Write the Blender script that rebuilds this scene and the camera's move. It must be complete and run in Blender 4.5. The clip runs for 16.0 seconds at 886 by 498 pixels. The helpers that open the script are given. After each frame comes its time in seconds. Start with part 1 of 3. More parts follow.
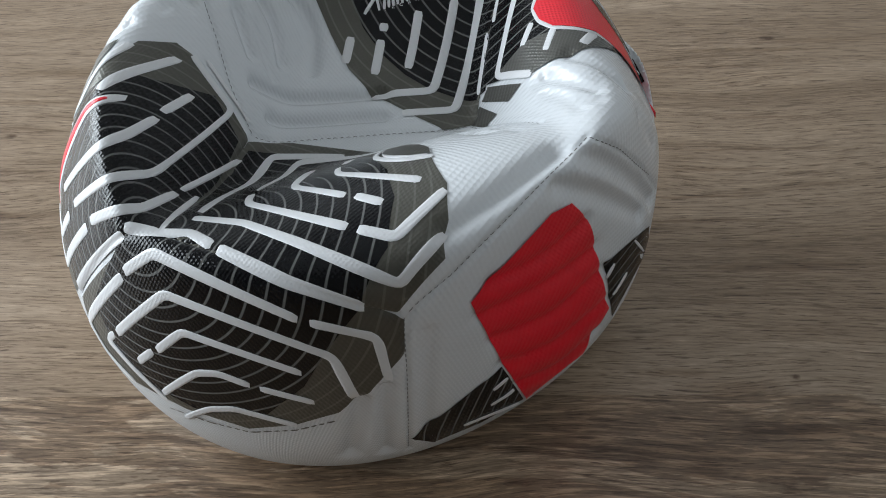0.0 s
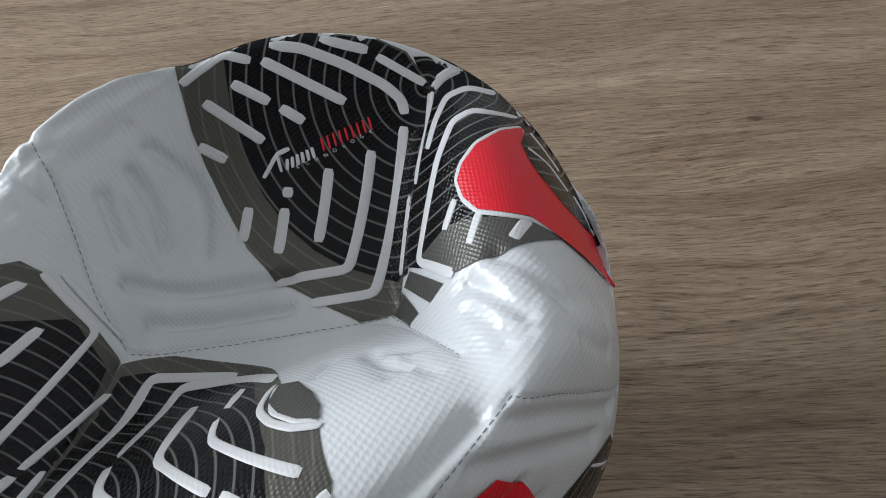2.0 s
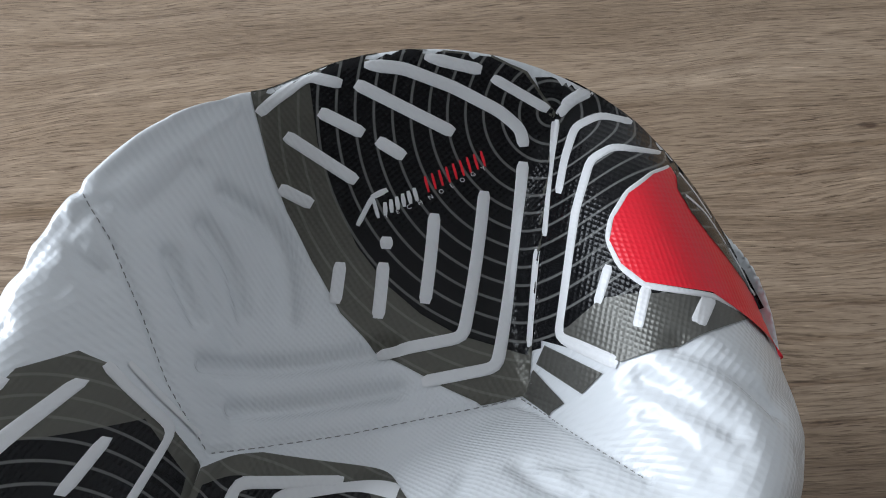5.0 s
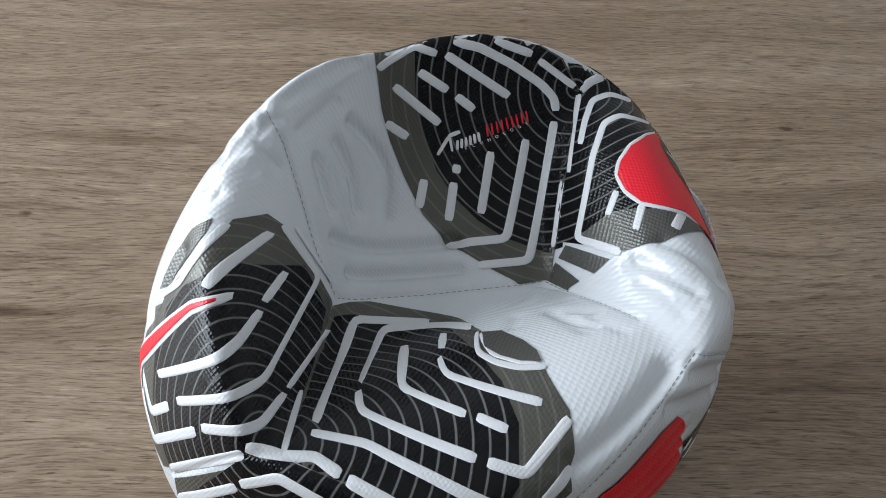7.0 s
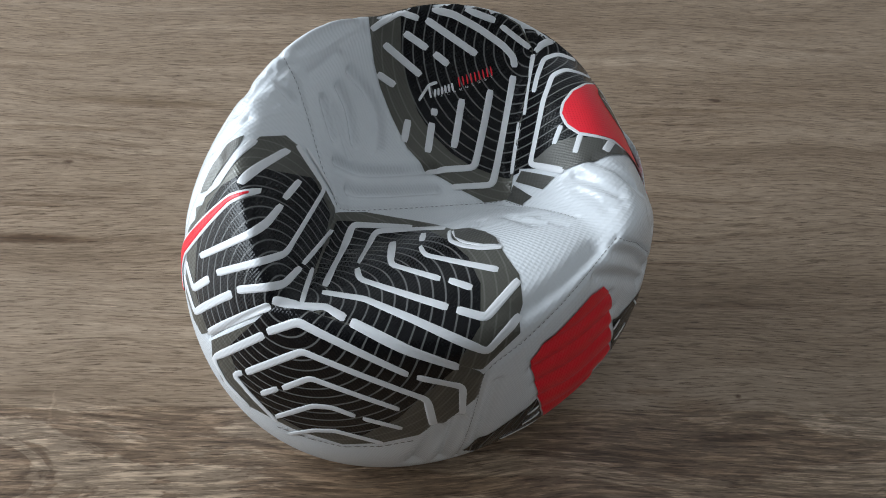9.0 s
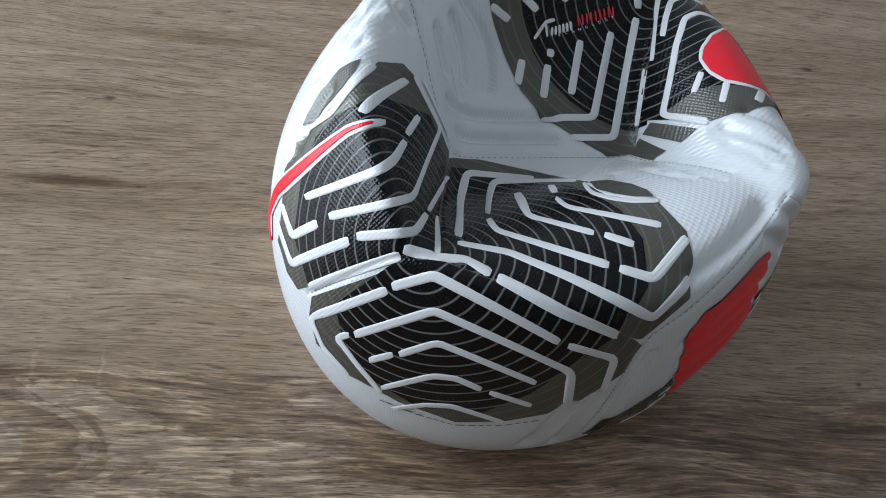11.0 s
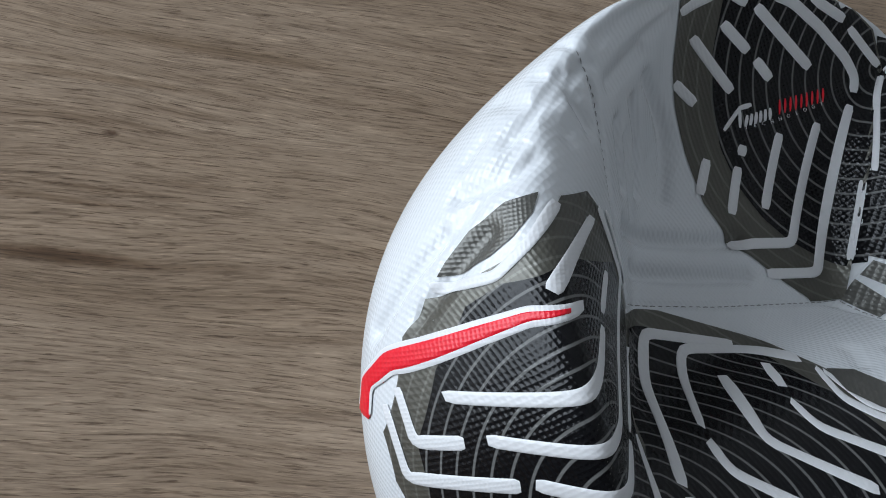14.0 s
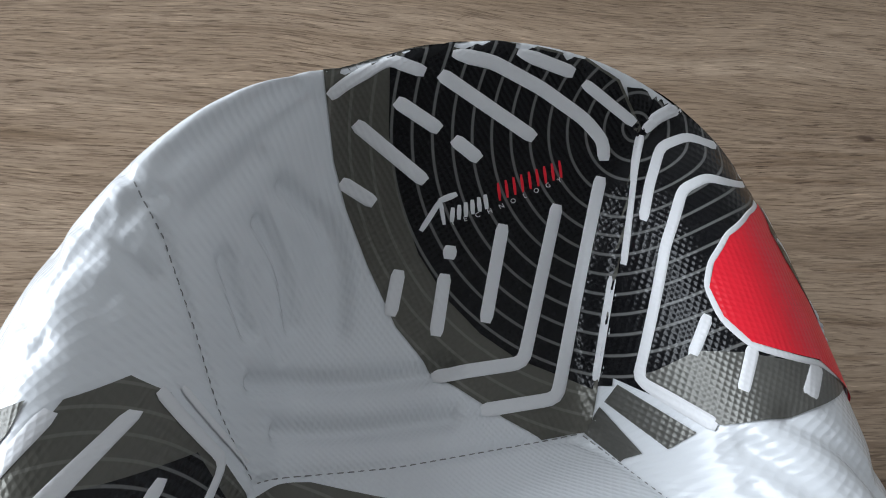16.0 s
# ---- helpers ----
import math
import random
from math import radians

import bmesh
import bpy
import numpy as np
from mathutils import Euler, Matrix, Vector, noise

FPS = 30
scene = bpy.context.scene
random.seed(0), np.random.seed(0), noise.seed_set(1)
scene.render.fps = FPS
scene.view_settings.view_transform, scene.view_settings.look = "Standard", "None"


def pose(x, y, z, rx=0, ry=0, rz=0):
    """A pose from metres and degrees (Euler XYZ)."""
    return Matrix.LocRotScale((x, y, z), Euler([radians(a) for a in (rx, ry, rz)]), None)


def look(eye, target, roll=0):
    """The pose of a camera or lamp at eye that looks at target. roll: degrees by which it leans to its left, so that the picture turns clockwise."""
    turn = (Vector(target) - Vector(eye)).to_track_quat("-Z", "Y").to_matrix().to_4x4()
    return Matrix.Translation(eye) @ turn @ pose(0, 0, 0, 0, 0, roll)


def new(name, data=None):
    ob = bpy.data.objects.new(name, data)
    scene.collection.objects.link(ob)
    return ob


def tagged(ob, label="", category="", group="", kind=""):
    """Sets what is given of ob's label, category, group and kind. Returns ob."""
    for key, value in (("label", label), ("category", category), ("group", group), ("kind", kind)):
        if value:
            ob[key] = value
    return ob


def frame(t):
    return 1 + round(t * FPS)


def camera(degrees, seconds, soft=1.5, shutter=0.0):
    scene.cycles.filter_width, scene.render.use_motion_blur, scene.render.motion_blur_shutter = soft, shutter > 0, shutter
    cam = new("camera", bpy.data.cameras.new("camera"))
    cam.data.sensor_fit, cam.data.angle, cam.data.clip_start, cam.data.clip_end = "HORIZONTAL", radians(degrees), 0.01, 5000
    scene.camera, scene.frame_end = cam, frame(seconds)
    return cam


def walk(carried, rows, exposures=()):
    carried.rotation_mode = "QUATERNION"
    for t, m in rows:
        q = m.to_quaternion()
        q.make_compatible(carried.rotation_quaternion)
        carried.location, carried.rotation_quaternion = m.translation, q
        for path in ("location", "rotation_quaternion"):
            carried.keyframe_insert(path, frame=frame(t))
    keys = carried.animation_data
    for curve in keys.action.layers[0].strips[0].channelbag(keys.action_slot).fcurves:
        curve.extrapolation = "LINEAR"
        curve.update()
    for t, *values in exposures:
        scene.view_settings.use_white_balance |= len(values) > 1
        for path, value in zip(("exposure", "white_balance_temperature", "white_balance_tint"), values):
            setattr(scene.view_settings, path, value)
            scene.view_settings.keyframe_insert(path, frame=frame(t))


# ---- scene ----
cam = camera(52.94, 16.0, soft=1.0)
PATH = [
    (0, 0.0476, -0.2246, 0.2867, 40.65, 2.52, 1.32),
    (0.5, 0.0526, -0.2038, 0.2851, 40.40, 3.00, 1.33),
    (1, 0.0590, -0.1814, 0.2886, 40.00, 3.34, 0.92),
    (1.5, 0.0661, -0.1564, 0.2922, 39.50, 4.18, 0.34),
    (2, 0.0763, -0.1350, 0.2916, 38.58, 5.27, -0.47),
    (2.5, 0.0904, -0.1182, 0.2859, 37.68, 6.68, -1.32),
    (3, 0.0967, -0.1037, 0.2739, 36.81, 7.39, -2.32),
    (3.5, 0.0897, -0.0881, 0.2651, 36.09, 7.35, -2.98),
    (4, 0.0741, -0.0795, 0.2658, 35.88, 6.63, -2.92),
    (4.5, 0.0566, -0.0793, 0.2695, 35.84, 5.33, -2.38),
    (5, 0.0352, -0.0835, 0.2761, 35.56, 4.12, -1.45),
    (7.5, -0.0116, -0.1958, 0.3625, 35.46, -3.77, -1.07),
    (8, -0.0114, -0.2261, 0.3785, 36.02, -3.86, -1.50),
    (10.5, -0.0415, -0.2442, 0.3584, 37.15, -5.46, -1.37),
    (11, -0.0701, -0.2224, 0.3262, 36.26, -7.43, -1.23),
    (11.5, -0.0926, -0.1976, 0.3021, 35.33, -9.48, -1.01),
    (12, -0.1124, -0.1770, 0.2863, 34.46, -11.28, -0.77),
    (12.5, -0.1273, -0.1599, 0.2753, 33.66, -12.75, -0.45),
    (13, -0.1296, -0.1425, 0.2727, 32.92, -13.50, -0.17),
    (13.5, -0.1287, -0.1255, 0.2704, 32.35, -13.37, -0.08),
    (14, -0.1218, -0.1109, 0.2752, 31.86, -12.46, -0.16),
    (14.5, -0.1020, -0.0971, 0.2856, 31.51, -10.80, -0.23),
    (15, -0.0649, -0.0767, 0.2832, 30.24, -9.15, -0.01),
    (15.5, -0.0322, -0.0599, 0.2774, 29.75, -7.75, -0.62),
    (16, -0.0139, -0.0486, 0.2723, 29.35, -6.44, -1.26),
]
# stops, white balance
EXPOSURES = [(0.0, 0.2, 6450, 10), (3.5, 0.15, 6750, 13), (5.0, 0.24, 6400, 13), (8.0, 0.1, 6350, 11), (10.5, 0.05, 6150, 10), (12.5, -0.14, 6000, 11), (14.5, -0.42, 6300, 12), (15.5, -0.16, 6350, 12), (16.0, 0.12, 6450, 13)]
walk(cam, [(t, pose(x, y, z, rx, ry, rz)) for t, x, y, z, rx, ry, rz in PATH], EXPOSURES)

# ---------------------------------------------------------------- light
world = bpy.data.worlds.new("sky")
scene.world = world
world.use_nodes = True
sky = world.node_tree.nodes.new("ShaderNodeTexSky")
sky.sky_type, sky.sun_disc = "NISHITA", False
sky.sun_elevation, sky.sun_rotation = radians(40), radians(200)
world.node_tree.nodes["Background"].inputs["Strength"].default_value = 0.1
world.node_tree.links.new(sky.outputs[0], world.node_tree.nodes["Background"].inputs["Color"])

WIN_Y, WIN_Z = (-0.36, 1.06), (0.05, 0.98)
daylight = bpy.data.lights.new("window_daylight", "AREA")
daylight.shape, daylight.size, daylight.size_y = "RECTANGLE", WIN_Z[1] - WIN_Z[0], WIN_Y[1] - WIN_Y[0]
daylight.energy, daylight.color = 35, (0.86, 0.945, 1.0)
sky_lamp = new("window_daylight", daylight)
sky_lamp.matrix_world = pose(-1.34, sum(WIN_Y) / 2, sum(WIN_Z) / 2, 0, -90, 0)


# ---------------------------------------------------------------- materials
def node_material(name):
    m = bpy.data.materials.new(name)
    m.use_nodes = True
    return m, m.node_tree.nodes, m.node_tree.links, m.node_tree.nodes["Principled BSDF"]


def add(nodes, kind, **values):
    n = nodes.new("ShaderNode" + kind)
    for key, value in values.items():
        if key == "operation":
            n.operation = value
        elif key == "uv_map":
            n.uv_map = value
        elif key == "voronoi_dimensions":
            n.voronoi_dimensions = value
        elif key == "feature":
            n.feature = value
        else:
            n.inputs[key].default_value = value
    return n


def ramp(nodes, links, source, stops):
    r = nodes.new("ShaderNodeValToRGB")
    r.color_ramp.elements[0].position, r.color_ramp.elements[0].color = stops[0][0], (*stops[0][1], 1)
    r.color_ramp.elements[1].position, r.color_ramp.elements[1].color = stops[-1][0], (*stops[-1][1], 1)
    for at, colour in stops[1:-1]:
        r.color_ramp.elements.new(at).color = (*colour, 1)
    links.new(source, r.inputs[0])
    return r.outputs[0]


def mixed(nodes, links, factor, a, b, blend="MIX"):
    m = nodes.new("ShaderNodeMix")
    m.data_type, m.blend_type = "RGBA", blend
    for socket, value in ((m.inputs[0], factor), (m.inputs[6], a), (m.inputs[7], b)):
        if isinstance(value, (int, float)):
            socket.default_value = value
        elif isinstance(value, tuple):
            socket.default_value = (*value, 1)
        else:
            links.new(value, socket)
    return m.outputs[2]


def leather(name, colour, rough, rings=None, dimple=0.5, shine=0.5, metal=0.0):
    """Coated synthetic leather with a fine dimpled grain; rings: colour of thin printed arcs."""
    m, nodes, links, bsdf = node_material(name)
    place = add(nodes, "TexCoord")
    grain = add(nodes, "UVMap", uv_map="grain")
    turned = add(nodes, "Mapping")
    turned.inputs["Rotation"].default_value = (0, 0, radians(38))
    turned.inputs["Scale"].default_value = (0.80, 0.69, 1)
    links.new(grain.outputs[0], turned.inputs[0])
    dots = add(nodes, "TexVoronoi", voronoi_dimensions="2D", feature="SMOOTH_F1", Scale=1.0, Randomness=0.12, Smoothness=0.3)
    links.new(turned.outputs[0], dots.inputs["Vector"])
    soil = add(nodes, "TexNoise", Scale=38.0, Detail=5.0, Roughness=0.6)
    links.new(place.outputs["Object"], soil.inputs["Vector"])
    base = mixed(nodes, links, soil.outputs[0], tuple(c * 0.93 for c in colour), tuple(min(1, c * 1.05) for c in colour))
    if rings:
        uv = add(nodes, "UVMap", uv_map="rings")
        apart = add(nodes, "SeparateXYZ")
        links.new(uv.outputs[0], apart.inputs[0])
        frac = add(nodes, "Math", operation="FRACT")
        links.new(apart.outputs[0], frac.inputs[0])
        line = ramp(nodes, links, frac.outputs[0], [(0.0, (0, 0, 0)), (0.41, (0, 0, 0)), (0.45, (1, 1, 1)), (0.55, (1, 1, 1)), (0.59, (0, 0, 0)), (1.0, (0, 0, 0))])
        base = mixed(nodes, links, line, base, rings)
    links.new(base, bsdf.inputs["Base Color"])
    rr = add(nodes, "MapRange")
    links.new(soil.outputs[0], rr.inputs[0])
    rr.inputs[3].default_value, rr.inputs[4].default_value = rough - 0.05, rough + 0.07
    links.new(rr.outputs[0], bsdf.inputs["Roughness"])
    bump = add(nodes, "Bump", Strength=dimple, Distance=0.0004)
    links.new(dots.outputs["Distance"], bump.inputs["Height"])
    links.new(bump.outputs[0], bsdf.inputs["Normal"])
    bsdf.inputs["IOR"].default_value = 1.5
    bsdf.inputs["Specular IOR Level"].default_value = shine
    bsdf.inputs["Metallic"].default_value = metal
    return m


WHITE = leather("white_leather", (0.78, 0.80, 0.82), 0.22)
STRIPE = leather("white_print", (0.80, 0.80, 0.81), 0.36, dimple=0.3)
BLACK = leather("black_print", (0.005, 0.005, 0.006), 0.19, rings=(0.15, 0.15, 0.145), shine=0.22)
GREY = leather("olive_grey_print", (0.105, 0.101, 0.084), 0.34, rings=(0.16, 0.155, 0.135), metal=0.35)
SILVER = leather("grey_print", (0.115, 0.112, 0.10), 0.34, metal=0.4)
RED = leather("red_print", (0.88, 0.006, 0.025), 0.34)
# stitch colour, dark also in place of the shade in the narrow seam gaps
THREAD_SHADE = leather("thread_and_seam_shade", (0.24, 0.24, 0.24), 0.7)


DARK, PALE = (0.35, 0.28, 0.24), (1.28, 1.28, 1.3)
MARKS = [
    (-0.187, 0.044, 0.038, 0.0035, (0.74, 0.69, 0.64)),
    (-0.186, 0.123, 0.06, 0.003, (0.74, 0.70, 0.65)),
    (-0.140, 0.144, 0.055, 0.004, (0.74, 0.70, 0.65)),
    (-0.183, 0.066, 0.02, 0.0012, (0.74, 0.69, 0.64)),
    (-0.193, 0.045, 0.04, 0.0035, (0.74, 0.69, 0.64)),
    (-0.202, 0.067, 0.03, 0.0025, (0.74, 0.70, 0.65)),
    (0.181, 0.154, 0.06, 0.0025, (0.74, 0.70, 0.65)),
    (0.218, 0.161, 0.045, 0.004, (0.74, 0.70, 0.65)),
    (0.159, 0.141, 0.05, 0.0015, (0.74, 0.69, 0.64)),
    (0.179, 0.102, 0.03, 0.0012, (0.74, 0.69, 0.64)),
    (0.134, 0.036, 0.045, 0.0018, (0.74, 0.69, 0.64)),
    (0.165, 0.010, 0.04, 0.003, (0.74, 0.69, 0.64)),
    (0.153, 0.067, 0.04, 0.0015, (0.74, 0.70, 0.65)),
    (0.138, -0.048, 0.022, 0.006, (0.74, 0.69, 0.64)),
    (0.119, -0.041, 0.02, 0.003, (0.74, 0.69, 0.64)),
    (0.110, -0.074, 0.03, 0.006, (0.74, 0.70, 0.65)),
    (0.123, -0.080, 0.009, 0.005, (0.74, 0.69, 0.64)),
    (0.159, -0.065, 0.03, 0.004, (0.74, 0.69, 0.64)),
    (0.195, 0.163, 0.004, 0.0022, DARK), (-0.185, 0.098, 0.003, 0.002, DARK), (-0.192, 0.044, 0.035, 0.004, (0.62, 0.56, 0.5)),
    (-0.19, 0.073, 0.03, 0.0012, (0.6, 0.55, 0.5)), (-0.165, 0.147, 0.07, 0.004, (0.72, 0.68, 0.62)),
    (0.162, -0.043, 0.0018, 0.0012, DARK), (-0.186, -0.052, 0.0012, 0.012, PALE), (-0.160, -0.051, 0.0011, 0.011, PALE),
    (-0.155, -0.052, 0.03, 0.0007, PALE), (0.17, 0.08, 0.05, 0.0012, (0.7, 0.65, 0.6)), (0.14, 0.05, 0.03, 0.0012, (0.72, 0.66, 0.6)),
]


def wood():
    m, nodes, links, bsdf = node_material("oak_decor")
    place = add(nodes, "TexCoord")
    xyz = add(nodes, "SeparateXYZ")
    links.new(place.outputs["Object"], xyz.inputs[0])
    # 1 on the board in front of the joint, 0 behind it
    front = add(nodes, "Math", operation="LESS_THAN")
    links.new(xyz.outputs[1], front.inputs[0])
    front.inputs[1].default_value = -0.0505

    # the grain wanders slowly from side to side along the board
    drift = add(nodes, "TexNoise", Scale=7.0, Detail=2.0, Roughness=0.45)
    squash = add(nodes, "Mapping")
    squash.inputs["Scale"].default_value = (0.75, 1.6, 1)
    links.new(place.outputs["Object"], squash.inputs[0])
    links.new(squash.outputs[0], drift.inputs["Vector"])
    bend = add(nodes, "VectorMath", operation="MULTIPLY_ADD")
    links.new(drift.outputs["Color"], bend.inputs[0])
    bend.inputs[1].default_value = (0.0, 0.035, 0)
    links.new(place.outputs["Object"], bend.inputs[2])

    def stretched(scale, sx, sy, detail, rough, shift=0.0, distortion=0.0):
        mp = add(nodes, "Mapping")
        mp.inputs["Scale"].default_value = (sx, sy, 1)
        mp.inputs["Location"].default_value = (shift, shift * 1.7, shift)
        links.new(bend.outputs[0], mp.inputs[0])
        n = add(nodes, "TexNoise", Scale=scale, Detail=detail, Roughness=rough, Distortion=distortion)
        links.new(mp.outputs[0], n.inputs["Vector"])
        return n.outputs[0]

    waver = add(nodes, "TexNoise", Scale=160.0, Detail=3.0)
    links.new(place.outputs["Object"], waver.inputs["Vector"])
    shift = add(nodes, "VectorMath", operation="MULTIPLY_ADD")
    links.new(waver.outputs["Color"], shift.inputs[0])
    shift.inputs[1].default_value = (0.006, 0.0026, 0)
    links.new(place.outputs["Object"], shift.inputs[2])
    wobble = add(nodes, "VectorMath", operation="SUBTRACT")
    links.new(shift.outputs[0], wobble.inputs[0])
    wobble.inputs[1].default_value = (0.003, 0.0013, 0)

    broad = stretched(9.0, 0.30, 2.6, 4, 0.6, 3.1, 0.5)
    streak = stretched(50.0, 0.16, 2.6, 6, 0.66, 1.3, 0.3)
    fibre = stretched(420.0, 0.15, 2.4, 3, 0.7, 5.2, 0.2)
    dashes = stretched(600.0, 0.13, 2.3, 2, 0.6, 7.7, 0.1)
    pores = stretched(240.0, 0.16, 2.2, 4, 0.7, 8.4, 0.25)
    blot = stretched(13.0, 0.40, 1.9, 6, 0.65, 2.2, 1.2)
    tone = ramp(nodes, links, broad, [(0.30, (0.265, 0.195, 0.136)), (0.45, (0.335, 0.254, 0.184)), (0.58, (0.385, 0.299, 0.224)), (0.75, (0.425, 0.34, 0.262))])
    grain = ramp(nodes, links, streak, [(0.33, (0.70, 0.66, 0.62)), (0.42, (0.92, 0.91, 0.90)), (0.52, (1.0, 1.0, 1.0)), (0.66, (1.16, 1.17, 1.18))])
    tone = mixed(nodes, links, 1.0, tone, grain, "MULTIPLY")
    fine = ramp(nodes, links, fibre, [(0.36, (0.66, 0.63, 0.60)), (0.47, (0.96, 0.955, 0.95)), (0.66, (1.26, 1.27, 1.28))])
    tone = mixed(nodes, links, 1.0, tone, fine, "MULTIPLY")
    pore = ramp(nodes, links, pores, [(0.35, (0.36, 0.31, 0.27)), (0.42, (1.0, 1.0, 1.0)), (1.0, (1.0, 1.0, 1.0))])
    tone = mixed(nodes, links, 0.7, tone, pore, "MULTIPLY")
    nick = ramp(nodes, links, dashes, [(0.34, (0.45, 0.40, 0.36)), (0.40, (1.0, 1.0, 1.0)), (0.62, (1.0, 1.0, 1.0)), (0.70, (1.4, 1.41, 1.42))])
    tone = mixed(nodes, links, 1.0, tone, nick, "MULTIPLY")
    # front board: darker heartwood figures with pale brushed streaks
    figure = ramp(nodes, links, blot, [(0.45, (1.0, 1.0, 1.0)), (0.475, (0.58, 0.52, 0.475)), (0.58, (0.76, 0.71, 0.66)), (0.60, (1.02, 1.02, 1.02))])
    pale = ramp(nodes, links, pores, [(0.50, (0.84, 0.84, 0.84)), (0.58, (1.55, 1.57, 1.59))])
    board = mixed(nodes, links, 1.0, mixed(nodes, links, 1.0, tone, figure, "MULTIPLY"), pale, "MULTIPLY")
    tone = mixed(nodes, links, front.outputs[0], tone, board)
    # knots, dark flecks (x, y, half length, half width, darkness) and pale scratches
    for x, y, long, wide, colour in MARKS:
        mp = add(nodes, "Mapping")
        mp.inputs["Location"].default_value = (-x / long, -y / wide, 0)
        mp.inputs["Scale"].default_value = (1 / long, 1 / wide, 0)
        links.new(wobble.outputs[0], mp.inputs[0])
        size = add(nodes, "VectorMath", operation="LENGTH")
        links.new(mp.outputs[0], size.inputs[0])
        inside = ramp(nodes, links, size.outputs["Value"], [(0.35, (1, 1, 1)), (1.0, (0, 0, 0))])
        tone = mixed(nodes, links, inside, tone, mixed(nodes, links, 1.0, tone, colour, "MULTIPLY"))
    tone = mixed(nodes, links, 1.0, tone, (0.91, 0.855, 0.79), "MULTIPLY")
    links.new(tone, bsdf.inputs["Base Color"])
    bsdf.inputs["Roughness"].default_value = 0.33
    bump = add(nodes, "Bump", Strength=0.25, Distance=0.0004)
    links.new(fibre, bump.inputs["Height"])
    links.new(bump.outputs[0], bsdf.inputs["Normal"])
    return m


def paint(name, colour, rough=0.7):
    m, nodes, links, bsdf = node_material(name)
    n = add(nodes, "TexNoise", Scale=9.0, Detail=6.0)
    links.new(mixed(nodes, links, n.outputs[0], tuple(c * 0.94 for c in colour), colour), bsdf.inputs["Base Color"])
    bsdf.inputs["Roughness"].default_value = rough
    return m


OAK = wood()
WALL = paint("wall_paint", (0.78, 0.78, 0.78))
# darkened wall colour that cuts the bounce onto the ball's front
SHADED = paint("shade_wall", (0.34, 0.33, 0.32))
CEILING = paint("ceiling_paint", (0.86, 0.86, 0.86))
FLOOR = paint("floor_covering", (0.32, 0.30, 0.27))


# ---------------------------------------------------------------- room and table
def mesh_object(name, bm, material, parent=None, label=""):
    me = bpy.data.meshes.new(name)
    bm.to_mesh(me)
    bm.free()
    me.materials.append(material)
    ob = new(name, me)
    ob.parent = parent
    return tagged(ob, label)


def box(bm, x0, x1, y0, y1, z0, z1):
    made = bmesh.ops.create_cube(bm, size=1, matrix=Matrix.Translation(((x0 + x1) / 2, (y0 + y1) / 2, (z0 + z1) / 2)) @ Matrix.Diagonal((x1 - x0, y1 - y0, z1 - z0, 1)))
    return made["verts"]


def slab(name, *size, material=WALL):
    bm = bmesh.new()
    box(bm, *size)
    return tagged(mesh_object(name, bm, material), kind="structure")


DOWN = -0.75
slab("floor", -1.5, 1.9, -1.9, 1.7, DOWN - 0.1, DOWN, material=FLOOR)
slab("ceiling", -1.5, 1.9, -1.9, 1.7, 2.15, 2.25, material=CEILING)
slab("wall_north", -1.5, 1.9, 1.7, 1.8, DOWN, 2.15)
# out of view; made darker than the other walls to shade the ball's front
slab("wall_south", -1.5, 1.9, -2.0, -1.9, DOWN, 2.15, material=SHADED)
slab("wall_east", 1.8, 1.9, -1.9, 1.7, DOWN, 2.15)
bm = bmesh.new()
box(bm, -1.5, -1.4, -1.9, WIN_Y[0], DOWN, 2.15)
box(bm, -1.5, -1.4, WIN_Y[1], 1.7, DOWN, 2.15)
box(bm, -1.5, -1.4, WIN_Y[0], WIN_Y[1], DOWN, WIN_Z[0])
box(bm, -1.5, -1.4, WIN_Y[0], WIN_Y[1], WIN_Z[1], 2.15)
tagged(mesh_object("wall_west", bm, WALL), kind="structure")

table = tagged(new("table"), "rectangular table with a brown-grey oak-grain top", "table")
bm = bmesh.new()
box(bm, -0.75, 0.75, -0.45, 0.55, -0.028, 0)
bmesh.ops.bevel(bm, geom=list(bm.edges), offset=0.002, segments=2, affect="EDGES")
mesh_object("tabletop", bm, OAK, table, "brown-grey oak-grain board with a matt surface")
for x in (-0.68, 0.68):
    for y in (-0.38, 0.48):
        bm = bmesh.new()
        box(bm, x - 0.03, x + 0.03, y - 0.03, y + 0.03, DOWN, -0.0282)
        bmesh.ops.bevel(bm, geom=list(bm.edges), offset=0.003, segments=1, affect="EDGES")
        mesh_object("leg", bm, OAK, table)

# ---------------------------------------------------------------- the ball's form, in millimetres
ORIGIN = np.array([5.0, 0.0, 10.0])
MIDDLE = np.array([8.0, 0.0, 62.0])
DEGREE = 6
POWERS = [(i, j, k) for i in range(DEGREE + 1) for j in range(DEGREE + 1 - i) for k in (0, 1) if i + j + k <= DEGREE]
# weights of the slumped outer form over those powers of a direction
SLUMP = np.array([106.2, 17.7, -7.3, 21.3, -7.3, 10.7, 3.2, 2.2, -17.5, -5.4, -6.0, 1.6, -2.8, 13.2, 7.1, 27.0, -0.4, -18.9, 2.0, -0.6, 0.9, 13.8, 0.3, -10.4, -9.9, -18.1, 10.0, 16.0, 2.7, -0.4, 8.7, 3.5, -4.0, -1.5, -6.9, -9.5, -2.2, -8.5, 0.7, 2.4, -2.6, 2.3, -0.1, 1.7, -1.1, -13.2, -5.3, -3.5, 7.4])
